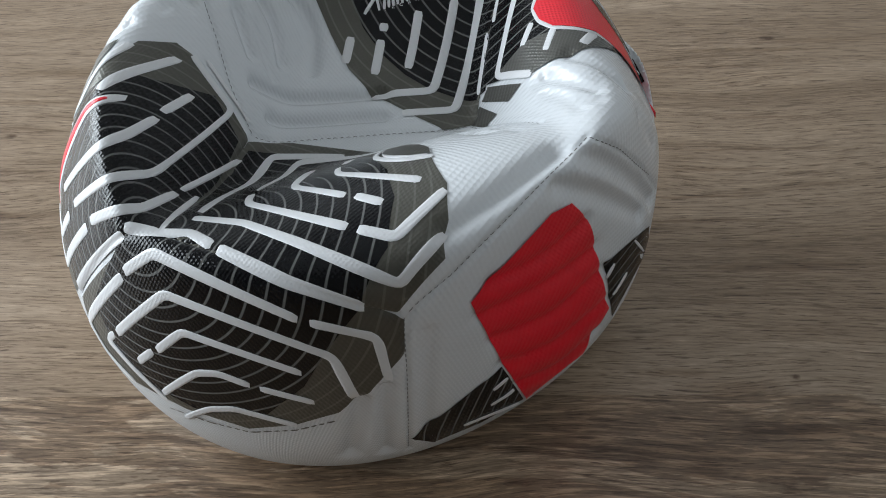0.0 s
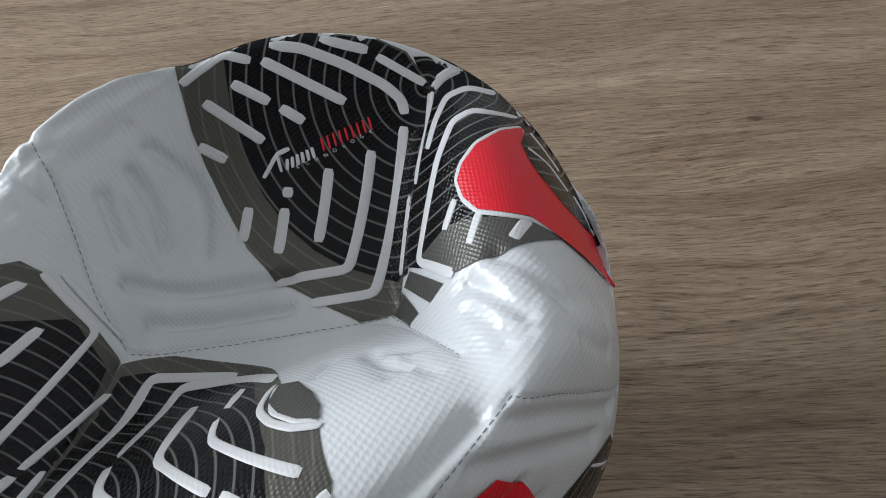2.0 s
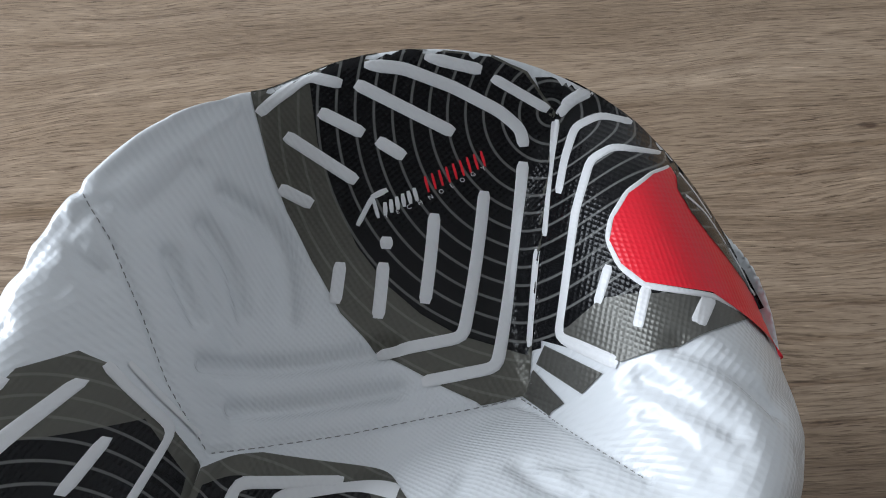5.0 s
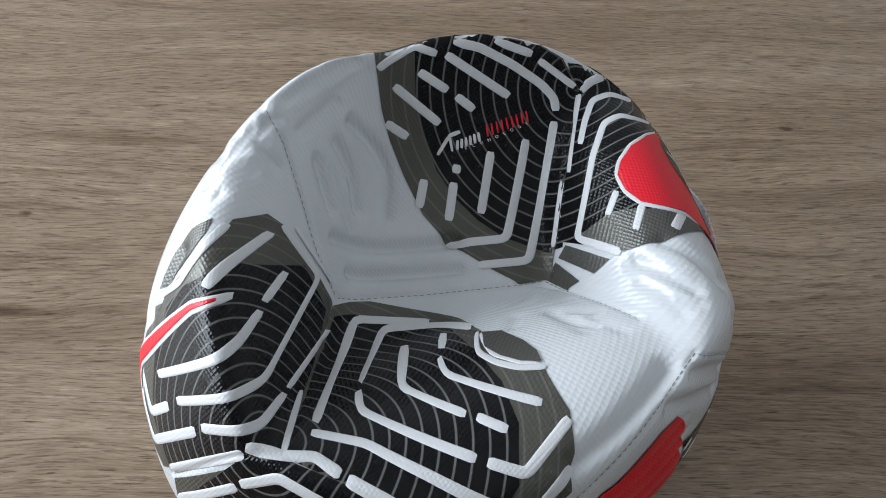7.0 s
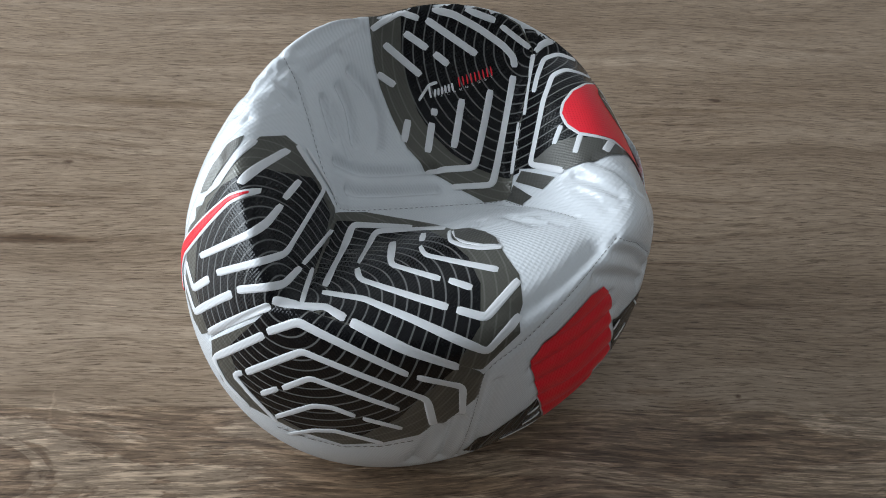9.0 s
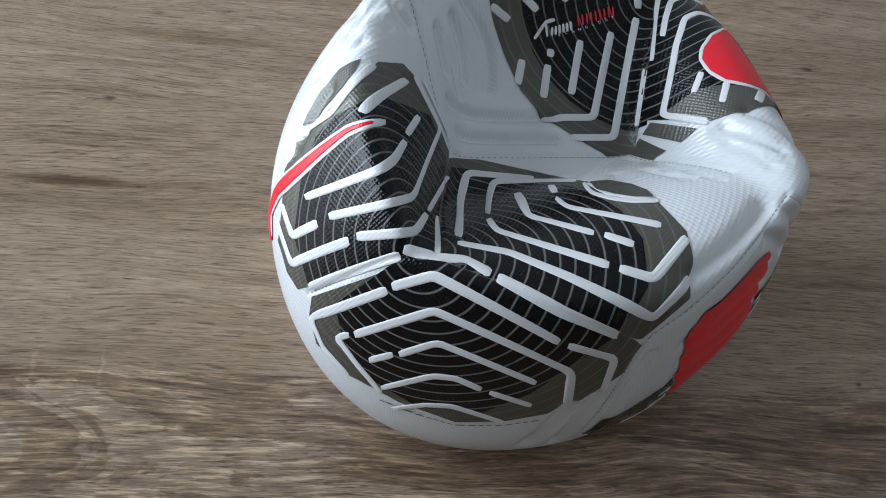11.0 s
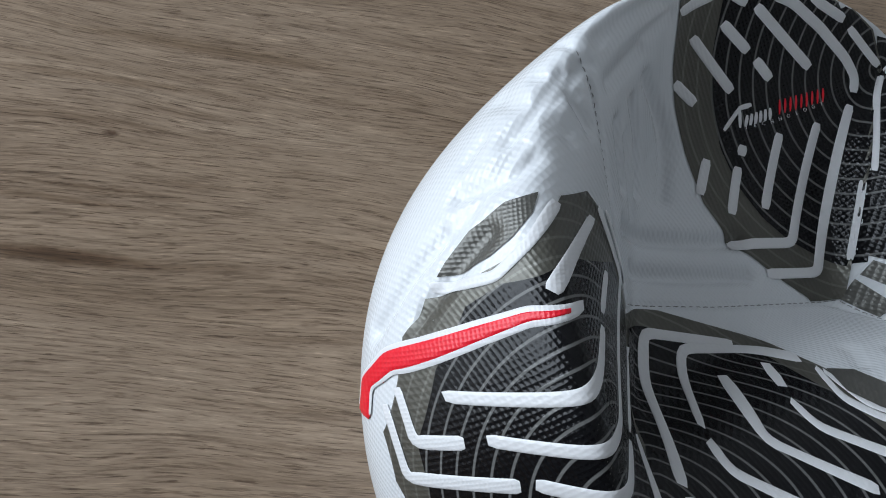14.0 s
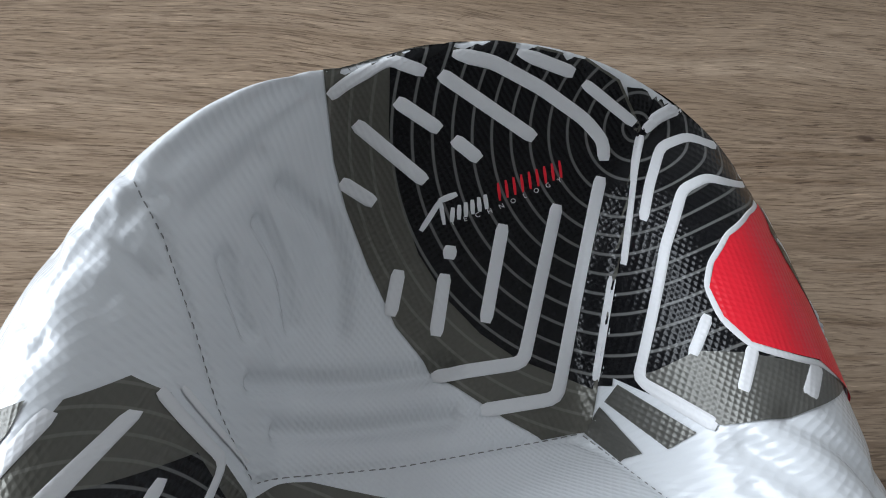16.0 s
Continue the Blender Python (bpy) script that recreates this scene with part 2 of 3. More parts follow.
# the four faces of the dent: far, west, near and east slope, each a cubic in x and y
DENT = np.array([
    (78.2, -2.9, 11.1, 8.8, -5.0, 0.9, -7.6, -11.2, 5.3, 5.3),
    (26.9, 24.6, 12.2, 5.8, -114.1, 19.3, 1.1, 13.2, -6.8, 33.3),
    (67.9, -66.3, -23.0, 1.0, 24.8, 5.7, -8.5, 1.6, -2.1, -7.9),
    (-70.9, 33.1, 4.8, -5.9, 229.4, -17.7, -1.3, -36.9, -8.6, -24.4)])
CUBIC = [(i, j) for i in range(4) for j in range(4 - i)]


def soft_max(a, b, k):
    return 0.5 * (a + b + np.sqrt((a - b) ** 2 + k * k))


def dent_height(x, y):
    terms = np.stack([(x / 60) ** i * (y / 60) ** j for i, j in CUBIC], -1)
    far, west, near, east = (terms @ face for face in DENT)
    return soft_max(soft_max(far, near, 5.0), soft_max(west, east, 5.0), 5.0)


def ball_field(p):
    """Below zero inside the ball."""
    v = p - MIDDLE
    r = np.linalg.norm(v, axis=-1) + 1e-9
    n = v / r[..., None]
    px, py = [np.ones_like(r)], [np.ones_like(r)]
    for _ in range(DEGREE):
        px.append(px[-1] * n[..., 0])
        py.append(py[-1] * n[..., 1])
    out = np.zeros_like(r)
    for w, (i, j, k) in zip(SLUMP, POWERS):
        out += w * px[i] * py[j] * (n[..., 2] if k else 1.0)
    outer = soft_max(r - out, -p[..., 2], 2.0)
    return soft_max(outer, (p[..., 2] - dent_height(p[..., 0], p[..., 1])) * 0.8, 6.0) - 1.2


def slope(p, h=0.4):
    """Outward unit normals of the ball's form."""
    g = np.stack([ball_field(p + h * e) - ball_field(p - h * e) for e in np.eye(3)], -1)
    return g / (np.linalg.norm(g, axis=-1)[:, None] + 1e-9)


def settle(p, rounds=2):
    """Moves places near the surface onto it."""
    for _ in range(rounds):
        h = 0.4
        f = ball_field(p)
        g = np.stack([ball_field(p + h * e) - ball_field(p - h * e) for e in np.eye(3)], -1) / (2 * h)
        p = p - g * (np.clip(f, -3, 3) / np.maximum((g * g).sum(-1), 0.2))[:, None]
    return p


# The print is laid on from stations round the ball: a plan place (a, b) is in millimetres across the line of sight.
STATION = {}


def lay_from(x, y, z):
    eye, goal = Vector((x, y, z)), Vector((5, 0, 80))
    turn = np.array(look(eye, goal).to_3x3())
    STATION.update(eye=np.array(eye), right=turn[:, 0], up=turn[:, 1], ahead=-turn[:, 2], far=(goal - eye).length)


def cast(plan):
    """Plan places as places on the ball's bare form; those that pass it by go to the nearest place on its rim."""
    plan = np.asarray(plan, float)
    way = STATION["ahead"] * STATION["far"] + plan[:, :1] * STATION["right"] + plan[:, 1:] * STATION["up"]
    way /= np.linalg.norm(way, axis=1)[:, None]
    eye, n = STATION["eye"], len(plan)
    far, best, at = np.full(n, STATION["far"] - 125.0), np.full(n, 1e9), np.zeros(n)
    open_ = np.ones(n, bool)
    for _ in range(48):
        f = ball_field(eye + way[open_] * far[open_, None])
        idx = np.where(open_)[0]
        closer = f < best[idx]
        best[idx[closer]], at[idx[closer]] = f[closer], far[idx[closer]]
        open_[idx[f < 0]] = False
        if not open_.any():
            break
        far[open_] += 5.0
    hit = ~open_
    lo, hi = far - 5.0, far.copy()
    for _ in range(10):
        mid = 0.5 * (lo + hi)
        f = ball_field(eye + way * mid[:, None])
        lo, hi = np.where(f < 0, lo, mid), np.where(f < 0, mid, hi)
    p = eye + way * np.where(hit, 0.5 * (lo + hi), at)[:, None]
    p[open_] = settle(p[open_], 4) if open_.any() else p[open_]
    return p


# grooves and seams: half width in mm, depth in mm, places along it
FURROWS = []


def furrow(width, depth, line):
    FURROWS.append((width, depth * (1.0 if width < 1 else 1.45), cast(smooth_line(line, 5.0, 3))))


def smooth_line(line, step, rounds=3):
    """A plan line resampled every step or less, corners slightly rounded."""
    pts = [np.array(a, float) for a in line]
    out = [pts[0]]
    for a, b in zip(pts, pts[1:]):
        n = max(1, int(np.ceil(np.linalg.norm(b - a) / step)))
        out += [a + (b - a) * k / n for k in range(1, n + 1)]
    out = np.array(out)
    for _ in range(rounds):
        if len(out) > 2:
            out[1:-1] = 0.25 * out[:-2] + 0.5 * out[1:-1] + 0.25 * out[2:]
    return out


def furrow_depth(p):
    total = np.zeros(len(p))
    for width, depth, line in FURROWS:
        lo, hi = line.min(0) - 3 * width, line.max(0) + 3 * width
        near = np.where(((p > lo) & (p < hi)).all(1))[0]
        if not len(near):
            continue
        w, best = p[near], np.full(len(near), 1e9)
        for a, b in zip(line, line[1:]):
            ab = b - a
            s = np.clip(((w - a) @ ab) / (ab @ ab + 1e-9), 0, 1)
            best = np.minimum(best, ((w - a - s[:, None] * ab) ** 2).sum(1))
        total[near] = np.maximum(total[near], depth * np.exp(-best / width**2))
    return total


def finish(p, lift=0.0):
    """Places on the bare form as places on the finished skin, in metres, raised by lift mm."""
    return (p + slope(p) * (np.asarray(lift, float) - furrow_depth(p))[:, None]) / 1000


def on_ball(plan, lift=0.0):
    """Plan places on the finished skin in metres, raised by lift mm."""
    p = cast(plan)
    return finish(p, np.broadcast_to(np.asarray(lift, float), (len(p),)))


def surface_mesh(name, verts, faces, material, parent, rings=None, label="", plan=None):
    # nothing spans from a rim to what lies behind it
    verts = np.asarray(verts)
    faces = [f for f in faces if all(np.abs(verts[f[0]] - verts[k]).max() < 0.009 for k in f[1:])]
    me = bpy.data.meshes.new(name)
    me.from_pydata(verts.tolist(), [], faces)
    me.materials.append(material)
    me.polygons.foreach_set("use_smooth", np.ones(len(faces), bool))
    if rings is not None:
        loops = np.zeros(len(me.loops), int)
        me.loops.foreach_get("vertex_index", loops)
        uv = np.zeros((len(loops), 2))
        uv[:, 0] = rings[loops]
        me.uv_layers.new(name="rings").data.foreach_set("uv", uv.ravel())
    # an even plan of the whole skin for its dimples, in millimetres
    if plan is None:
        v = np.asarray(verts) * 1000 - np.array([5.0, 0.0, 0.0])
        plan = v[:, :2] * (np.arctan2(np.hypot(v[:, 0], v[:, 1]), v[:, 2]) / (np.hypot(v[:, 0], v[:, 1]) + 1e-6) * 105)[:, None]
    loops = np.zeros(len(me.loops), int)
    me.loops.foreach_get("vertex_index", loops)
    me.uv_layers.new(name="grain").data.foreach_set("uv", np.asarray(plan)[loops].ravel())
    me.update()
    ob = new(name, me)
    ob.parent = parent
    return tagged(ob, label)


ball = tagged(new("football"), "deflated white football with black and red print, caved in", "ball")


def convex(line):
    """The convex outline of some plan places, counter-clockwise."""
    pts = sorted(map(tuple, line))
    halves = []
    for run in (pts, pts[::-1]):
        half = []
        for q in run:
            while len(half) > 1 and (half[-1][0] - half[-2][0]) * (q[1] - half[-2][1]) - (half[-1][1] - half[-2][1]) * (q[0] - half[-2][0]) <= 0:
                half.pop()
            half.append(q)
        halves += half[:-1]
    return np.array(halves)


# the fine arcs run round the corners at which the panels meet
BACK_RINGS = ((55.5, 82.6, 103.6), 4.8, 0.75)
FRONT_RINGS = ((-44.1, -63.0, 110.1), 4.56, 0.43)
SIDE_RINGS = ((104.0, -40.0, 20.0), 4.8, 0.0)


def patch(name, material, line, parent=None, lift=0.22, rings=None, step=1.3, label=""):
    """A printed field with a convex outline, laid on the skin. rings: centre, spacing in mm and phase of its fine arcs."""
    line = convex(line)
    lo, hi = line.min(0) - step, line.max(0) + step
    nx, ny = (int(v) + 1 for v in np.ceil((hi - lo) / step))
    bm = bmesh.new()
    grid = [[bm.verts.new((lo[0] + i * step, lo[1] + j * step, 0)) for i in range(nx + 1)] for j in range(ny + 1)]
    for j in range(ny):
        for i in range(nx):
            bm.faces.new((grid[j][i], grid[j][i + 1], grid[j + 1][i + 1], grid[j + 1][i]))
    for a, b in zip(line, np.roll(line, -1, 0)):
        if np.linalg.norm(b - a) < 1e-6:
            continue
        bmesh.ops.bisect_plane(bm, geom=bm.verts[:] + bm.edges[:] + bm.faces[:], plane_co=(*a, 0), plane_no=(b[1] - a[1], a[0] - b[0], 0), clear_outer=True)
    plan = np.array([v.co[:2] for v in bm.verts])
    bm.verts.index_update()
    faces = [[v.index for v in f.verts] for f in bm.faces]
    bm.free()
    verts = on_ball(plan, lift)
    ring = np.zeros(len(plan))
    if rings:
        centre, gap, phase = rings
        ring = np.linalg.norm(verts * 1000 - np.array(centre), axis=1) / gap + phase
    return surface_mesh(name, verts, faces, material, parent or ball, ring, label, plan)


def stripe(width, parent, line, material=None, lift=0.58, rounds=2, name="stripe", taper=(1.0, 1.0)):
    """A printed bar of that width in mm along a plan line, slightly raised."""
    mid = smooth_line(line, 1.6, rounds)
    run = np.gradient(mid, axis=0)
    run /= np.linalg.norm(run, axis=1)[:, None] + 1e-9
    side = np.stack([-run[:, 1], run[:, 0]], -1)
    n = len(mid)
    # plan units per millimetre across the line at each place
    span = np.linalg.norm(cast(mid + side) - cast(mid - side), axis=1) / 2
    per = 1.0 / np.clip(span, 0.7, 2.6)
    per = np.convolve(np.pad(per, 2, mode="edge"), np.ones(5) / 5, "valid")
    half = 0.52 * width * per * np.linspace(taper[0], taper[1], n)
    half[[0, -1]] *= 0.72
    across = np.array([-1.0, -0.86, -0.4, 0.0, 0.4, 0.86, 1.0])
    rise = np.array([0.38, lift, lift, lift, lift, lift, 0.38])
    plan = (mid[:, None] + side[:, None] * (half[:, None] * across)[..., None]).reshape(-1, 2)
    lifts = np.tile(rise, n).reshape(n, -1)
    lifts[0], lifts[-1] = 0.38, 0.38
    m = len(across)
    faces = [(i * m + j, (i + 1) * m + j, (i + 1) * m + j + 1, i * m + j + 1) for i in range(n - 1) for j in range(m - 1)]
    return surface_mesh(name, on_ball(plan, lifts.ravel()), faces, material or STRIPE, parent, None, "", plan)


def stitch_shade(line):
    """A row of short dark stitches along a seam; their colour also stands in for the gap's shade."""
    mid = smooth_line(line, 0.5, 3)
    p = cast(mid)
    run = np.gradient(p, axis=0)
    run /= np.linalg.norm(run, axis=1)[:, None] + 1e-9
    up = slope(p)
    side = np.cross(up, run)
    along = np.concatenate([[0], np.cumsum(np.linalg.norm(np.diff(p, axis=0), axis=1))])
    base = p - up * furrow_depth(p)[:, None]
    verts, faces = [], []
    for s in np.arange(0.6, along[-1] - 1.6, 2.3):
        ends = [np.array([np.interp(s + d, along, c[:, k]) for k in range(3)]) for d in (0, 0.75, 1.5) for c in (base,)]
        k = min(int(np.searchsorted(along, s)), len(p) - 1)
        n = len(verts)
        for e, lift in zip(ends, (0.1, 0.35, 0.1)):
            verts += [e - side[k] * 0.14 + up[k] * lift * 0.6, e + up[k] * (lift + 0.1), e + side[k] * 0.14 + up[k] * lift * 0.6]
        faces += [(n + 3 * i + j, n + 3 * i + j + 1, n + 3 * i + j + 4, n + 3 * i + j + 3) for i in (0, 1) for j in (0, 1)]
    surface_mesh("stitch_shade", np.array(verts) / 1000, faces, THREAD_SHADE, ball)


def upright_bars(material, width, count, base, top):
    """A logo word as a row of plain upright bars between a base line and a top line."""
    base, top = np.array(base, float), np.array(top, float)
    for k in range(count):
        at = (k + 0.5) / count
        stripe(width, far_panel, [base[0] + (base[1] - base[0]) * at, top[0] + (top[1] - top[0]) * at], material, lift=0.62, name="mark")


def bar(material, line):
    stripe(1.5, far_panel, line, material, lift=0.62, name="mark")


def word(text, size, line):
    """Lettering along a plan line on the far panel."""
    mid = smooth_line(line, 0.5, 3)
    along = np.concatenate([[0], np.cumsum(np.linalg.norm(np.diff(mid, axis=0), axis=1))])
    for k, letter in enumerate(text):
        curve = bpy.data.curves.new("letter", "FONT")
        curve.body, curve.size, curve.align_x, curve.resolution_u = letter, size, "CENTER", 2
        ob = bpy.data.objects.new("letter", curve)
        scene.collection.objects.link(ob)
        me = bpy.data.meshes.new_from_object(ob.evaluated_get(bpy.context.evaluated_depsgraph_get()))
        bpy.data.objects.remove(ob)
        flat = np.array([v.co[:2] for v in me.vertices])
        faces = [list(f.vertices) for f in me.polygons]
        bpy.data.meshes.remove(me)
        s = along[-1] * (k + 0.5) / len(text)
        c = np.array([np.interp(s, along, mid[:, i]) for i in range(2)])
        d = np.array([np.interp(min(s + 1, along[-1]), along, mid[:, i]) for i in range(2)]) - c
        d /= np.linalg.norm(d) + 1e-9
        plan = c + flat[:, :1] * d + flat[:, 1:] * np.array([-d[1], d[0]])
        surface_mesh("letter", on_ball(plan, 0.62), faces, STRIPE, far_panel)


def small_print(line):
    """A line of print too small to read, as short bars."""
    mid = smooth_line(line, 1.0, 3)
    rng = random.Random(4)
    k = 0
    while k < len(mid) - 3:
        n = rng.choice((2, 2, 3, 4))
        stripe(0.7, ball, mid[k:k + n + 1], SILVER, lift=0.4, rounds=0, name="print_bar")
        k += n + 1


lay_from(48, -225, 287)
furrow(0.9, 0.9, [(78.9, -7.5), (47.1, -33.1), (24.6, -49.8), (5.8, -61.1), (3.6, -85.5), (0.5, -109.2)])
furrow(0.9, 0.8, [(78.9, -7.9), (90.3, -14.5), (99.4, -24.9), (101.4, -31.3)])
furrow(3.2, 1.7, [(-13.7, -89.8), (-16.7, -98.8), (-20.1, -107.6)])
furrow(2.6, 1.5, [(-4.2, -86.3), (-6.2, -96.4), (-7.6, -108.8)])
furrow(2.6, 0.9, [(13.8, -68.6), (10.1, -86.6), (8.4, -105.3)])
furrow(3.4, 2.1, [(24.9, -33.7), (44.2, -24.7), (67.3, -11.2)])
furrow(3.2, 1.5, [(66.6, -24.0), (80.3, -29.1), (94.7, -38.4)])
furrow(3.2, 1.5, [(78.0, -14.7), (89.5, -21.4), (99.4, -34.0)])
furrow(3.0, 0.9, [(38.2, -54.1), (57.3, -48.9), (75.2, -37.4)])
furrow(3.0, 0.9, [(32.5, -65.5), (56.0, -59.0), (77.0, -47.9)])
furrow(3.0, 0.9, [(36.4, -74.4), (58.7, -69.8), (78.0, -56.3)])
furrow(3.0, 0.9, [(38.2, -84.1), (57.2, -81.0), (77.7, -67.7)])
furrow(3.0, 0.9, [(42.3, -92.2), (58.4, -88.6), (72.2, -78.3)])
lay_from(35, -83, 276)
furrow(0.9, 0.9, [(-43.6, 84.2), (-40.1, 70.1), (-38.2, 48.8), (-37.5, 31.3), (-33.6, 12.8)])
furrow(0.9, 0.9, [(-33.6, 12.8), (-4.5, 6.1), (38.9, -1.3), (61.0, -30.6)])
furrow(2.8, 1.3, [(33.1, -15.5), (36.0, -22.9), (43.3, -26.5)])
furrow(2.8, 1.3, [(68.3, -7.5), (78.0, -17.1), (85.7, -27.4)])
furrow(2.8, 1.3, [(81.1, -3.4), (91.5, -11.8), (97.5, -26.0)])
furrow(2.8, 1.1, [(-58.3, 70.8), (-50.7, 73.9), (-43.7, 78.9)])
lay_from(-14, -49, 272)
furrow(2.4, 1.7, [(-60.9, 31.3), (-55.8, 25.1), (-49.2, 18.0)])
furrow(2.4, 1.7, [(-57.2, 42.2), (-48.6, 36.0), (-40.7, 22.9)])
furrow(2.4, 1.5, [(-55.7, 52.4), (-42.2, 47.9), (-35.0, 37.7), (-31.0, 25.5)])
furrow(2.4, 1.9, [(-43.6, 7.9), (-24.8, 14.6), (-4.0, 25.9)])
furrow(2.4, 1.9, [(-34.0, -0.1), (-18.2, 6.4), (-0.0, 16.5)])
furrow(3.0, 1.0, [(-72.3, 39.9), (-68.9, 48.2), (-65.1, 57.5)])
furrow(2.4, 1.2, [(-90.3, 28.2), (-82.9, 24.4), (-75.2, 21.1)])
furrow(2.0, 0.7, [(-55.3, 30.7), (-47.4, 22.4), (-39.8, 14.4)])
furrow(0.8, 0.7, [(18.1, 95.9), (23.2, 62.4), (29.2, 23.8)])
furrow(3.0, 1.3, [(-98.4, 2.9), (-95.5, 16.7), (-91.4, 31.3)])
furrow(3.0, 1.1, [(-84.0, 49.2), (-73.9, 65.6), (-64.2, 77.3)])
lay_from(-129, -126, 270)
furrow(2.8, 1.5, [(-68.5, -60.9), (-70.6, -43.1), (-71.3, -27.0)])
furrow(2.8, 1.5, [(-75.6, -75.6), (-80.1, -54.8), (-80.7, -38.2)])
furrow(2.8, 1.3, [(-85.4, -25.7), (-78.4, -12.3), (-76.8, -1.5)])
lay_from(-42, -244, 358)
furrow(0.9, 0.7, [(-81.1, -66.3), (-53.0, -44.4), (-38.6, -43.3)])
furrow(0.9, 0.7, [(-38.6, -43.3), (-17.1, -46.9), (9.6, -53.5), (33.5, -57.9), (42.1, -58.1)])
furrow(0.9, 0.7, [(-36.3, -3.6), (-37.3, -21.1), (-40.1, -41.6)])
lay_from(90, -88, 265)
furrow(3.0, 0.68, [(54.8, -24.5), (59.7, -33.5), (66.6, -44.1)])
furrow(2.6, 0.68, [(53.3, -45.3), (55.1, -50.6), (59.0, -51.5)])
furrow(3.0, 0.62, [(79.1, -52.0), (86.2, -53.1), (90.5, -58.2), (88.5, -64.7)])
furrow(2.6, 0.62, [(74.3, -66.6), (75.1, -71.4), (80.6, -74.2)])
furrow(3.0, 0.7, [(29.9, -29.5), (23.7, -22.0), (17.8, -23.0), (17.5, -30.6)])
furrow(2.6, 0.62, [(26.6, -30.0), (24.8, -33.9), (27.1, -39.6)])
furrow(2.6, 0.62, [(10.9, -15.1), (4.2, -15.7)])
furrow(2.6, 0.62, [(51.4, -31.2), (52.8, -39.4), (50.1, -49.6)])
lay_from(-102, -97, 286)
furrow(1.6, 0.74, [(-95.4, 17.7), (-90.0, 19.7), (-83.8, 19.5)])
furrow(2.6, 0.74, [(-93.6, 4.8), (-87.2, 8.7), (-80.3, 9.1)])
furrow(3.4, 0.81, [(-96.3, -7.9), (-86.5, -2.7), (-74.3, -1.3)])
furrow(3.0, 0.87, [(-82.7, -14.7), (-80.0, -28.8), (-77.4, -46.3)])
furrow(2.4, 0.56, [(-91.3, -21.6), (-89.9, -29.8)])
furrow(2.4, 0.62, [(-88.4, 42.7), (-87.7, 31.5), (-88.3, 25.1)])
furrow(2.4, 0.56, [(-77.7, 49.3), (-78.4, 37.4), (-78.4, 28.3)])
lay_from(-14, -49, 272)
far_panel = patch("dark_panel", GREY, rings=BACK_RINGS, label="olive-grey and black printed panel inside the dent", line=[(-61.5, 87.8), (-53.2, 94.0), (-38.3, 101.8), (-19.5, 107.5), (-0.4, 110.1), (9.5, 107.4), (18.2, 97.3), (23.8, 62.7), (29.3, 24.2), (20.2, 19.0), (10.5, 20.3), (-7.7, 24.2), (-19.0, 30.6), (-30.5, 41.7), (-40.3, 52.5), (-47.6, 62.5), (-54.7, 77.0)])
far_black = patch("black_field", BLACK, parent=far_panel, lift=0.32, rings=BACK_RINGS, line=[(-45.9, 94.5), (-38.1, 101.2), (-19.3, 106.9), (-0.4, 109.4), (9.1, 106.6), (17.8, 96.6), (23.6, 61.1), (27.3, 33.4), (18.5, 33.7), (9.1, 33.6), (-0.6, 36.0), (-10.6, 40.8), (-20.5, 48.4), (-29.8, 59.6), (-37.8, 73.3)])
stripe(3.2, far_panel, [(-46.6, 73.3), (-25.4, 65.5)])
stripe(3.2, far_panel, [(-39.6, 82.4), (-26.9, 79.1)])
stripe(3.2, far_panel, [(-23.1, 78.2), (-15.4, 75.4)])
stripe(3.2, far_panel, [(-32.2, 93.0), (-5.0, 85.3)])
stripe(2.8, far_panel, [(-55.1, 77.3), (-52.5, 82.2), (-45.2, 91.9), (-35.7, 92.0)])
stripe(3.2, far_panel, [(-44.1, 58.3), (-34.6, 56.2)])
stripe(3.2, far_panel, [(-14.3, 53.0), (-13.5, 49.8)])
stripe(3.2, far_panel, [(-13.1, 46.2), (-9.9, 31.9)])
stripe(3.2, far_panel, [(-4.7, 62.3), (-0.5, 38.8)])
stripe(3.2, far_panel, [(5.5, 71.5), (10.6, 33.3), (-7.0, 23.4)])
stripe(3.2, far_panel, [(13.0, 81.8), (20.3, 28.5), (5.4, 19.9)])
stripe(3.2, far_panel, [(-23.3, 43.3), (-21.2, 32.5)])
stripe(3.2, far_panel, [(-31.3, 99.1), (-21.2, 100.6), (-7.8, 98.3), (4.8, 94.3), (10.6, 90.6), (12.4, 85.9)])
stripe(3.0, far_panel, [(-16.5, 105.4), (-1.6, 105.0)])
stripe(2.6, far_panel, [(1.4, 103.5), (16.4, 97.6)])
stripe(2.4, far_panel, [(23.4, 59.6), (27.3, 35.4)])
lay_from(35, -83, 276)
east_panel = patch("dark_panel", BLACK, lift=0.40, rings=BACK_RINGS, label="black printed panel folded over the rim", line=[(75.1, 61.7), (82.9, 72.7), (90.1, 66.8), (96.6, 55.3), (101.1, 40.3), (102.6, 20.6), (105.4, 9.2), (106.2, -2.8), (90.6, -2.0), (83.9, -2.5), (65.9, -2.4), (54.8, 7.7), (48.9, 10.0), (59.3, 32.3)])
patch("grey_field", SILVER, parent=east_panel, lift=0.48, line=[(55.0, 9.5), (67.5, 13.8), (76.9, 11.9), (94.4, 4.6), (101.7, -4.0), (90.6, -2.0), (83.9, -2.5), (65.9, -2.4)])
patch("grey_field", SILVER, lift=0.26, line=[(49.7, 8.2), (60.5, -3.3), (53.8, -6.1), (46.0, 4.7)])
patch("grey_field", SILVER, lift=0.26, line=[(44.8, 3.7), (48.8, -6.6), (43.8, -7.5), (39.7, -1.2)])
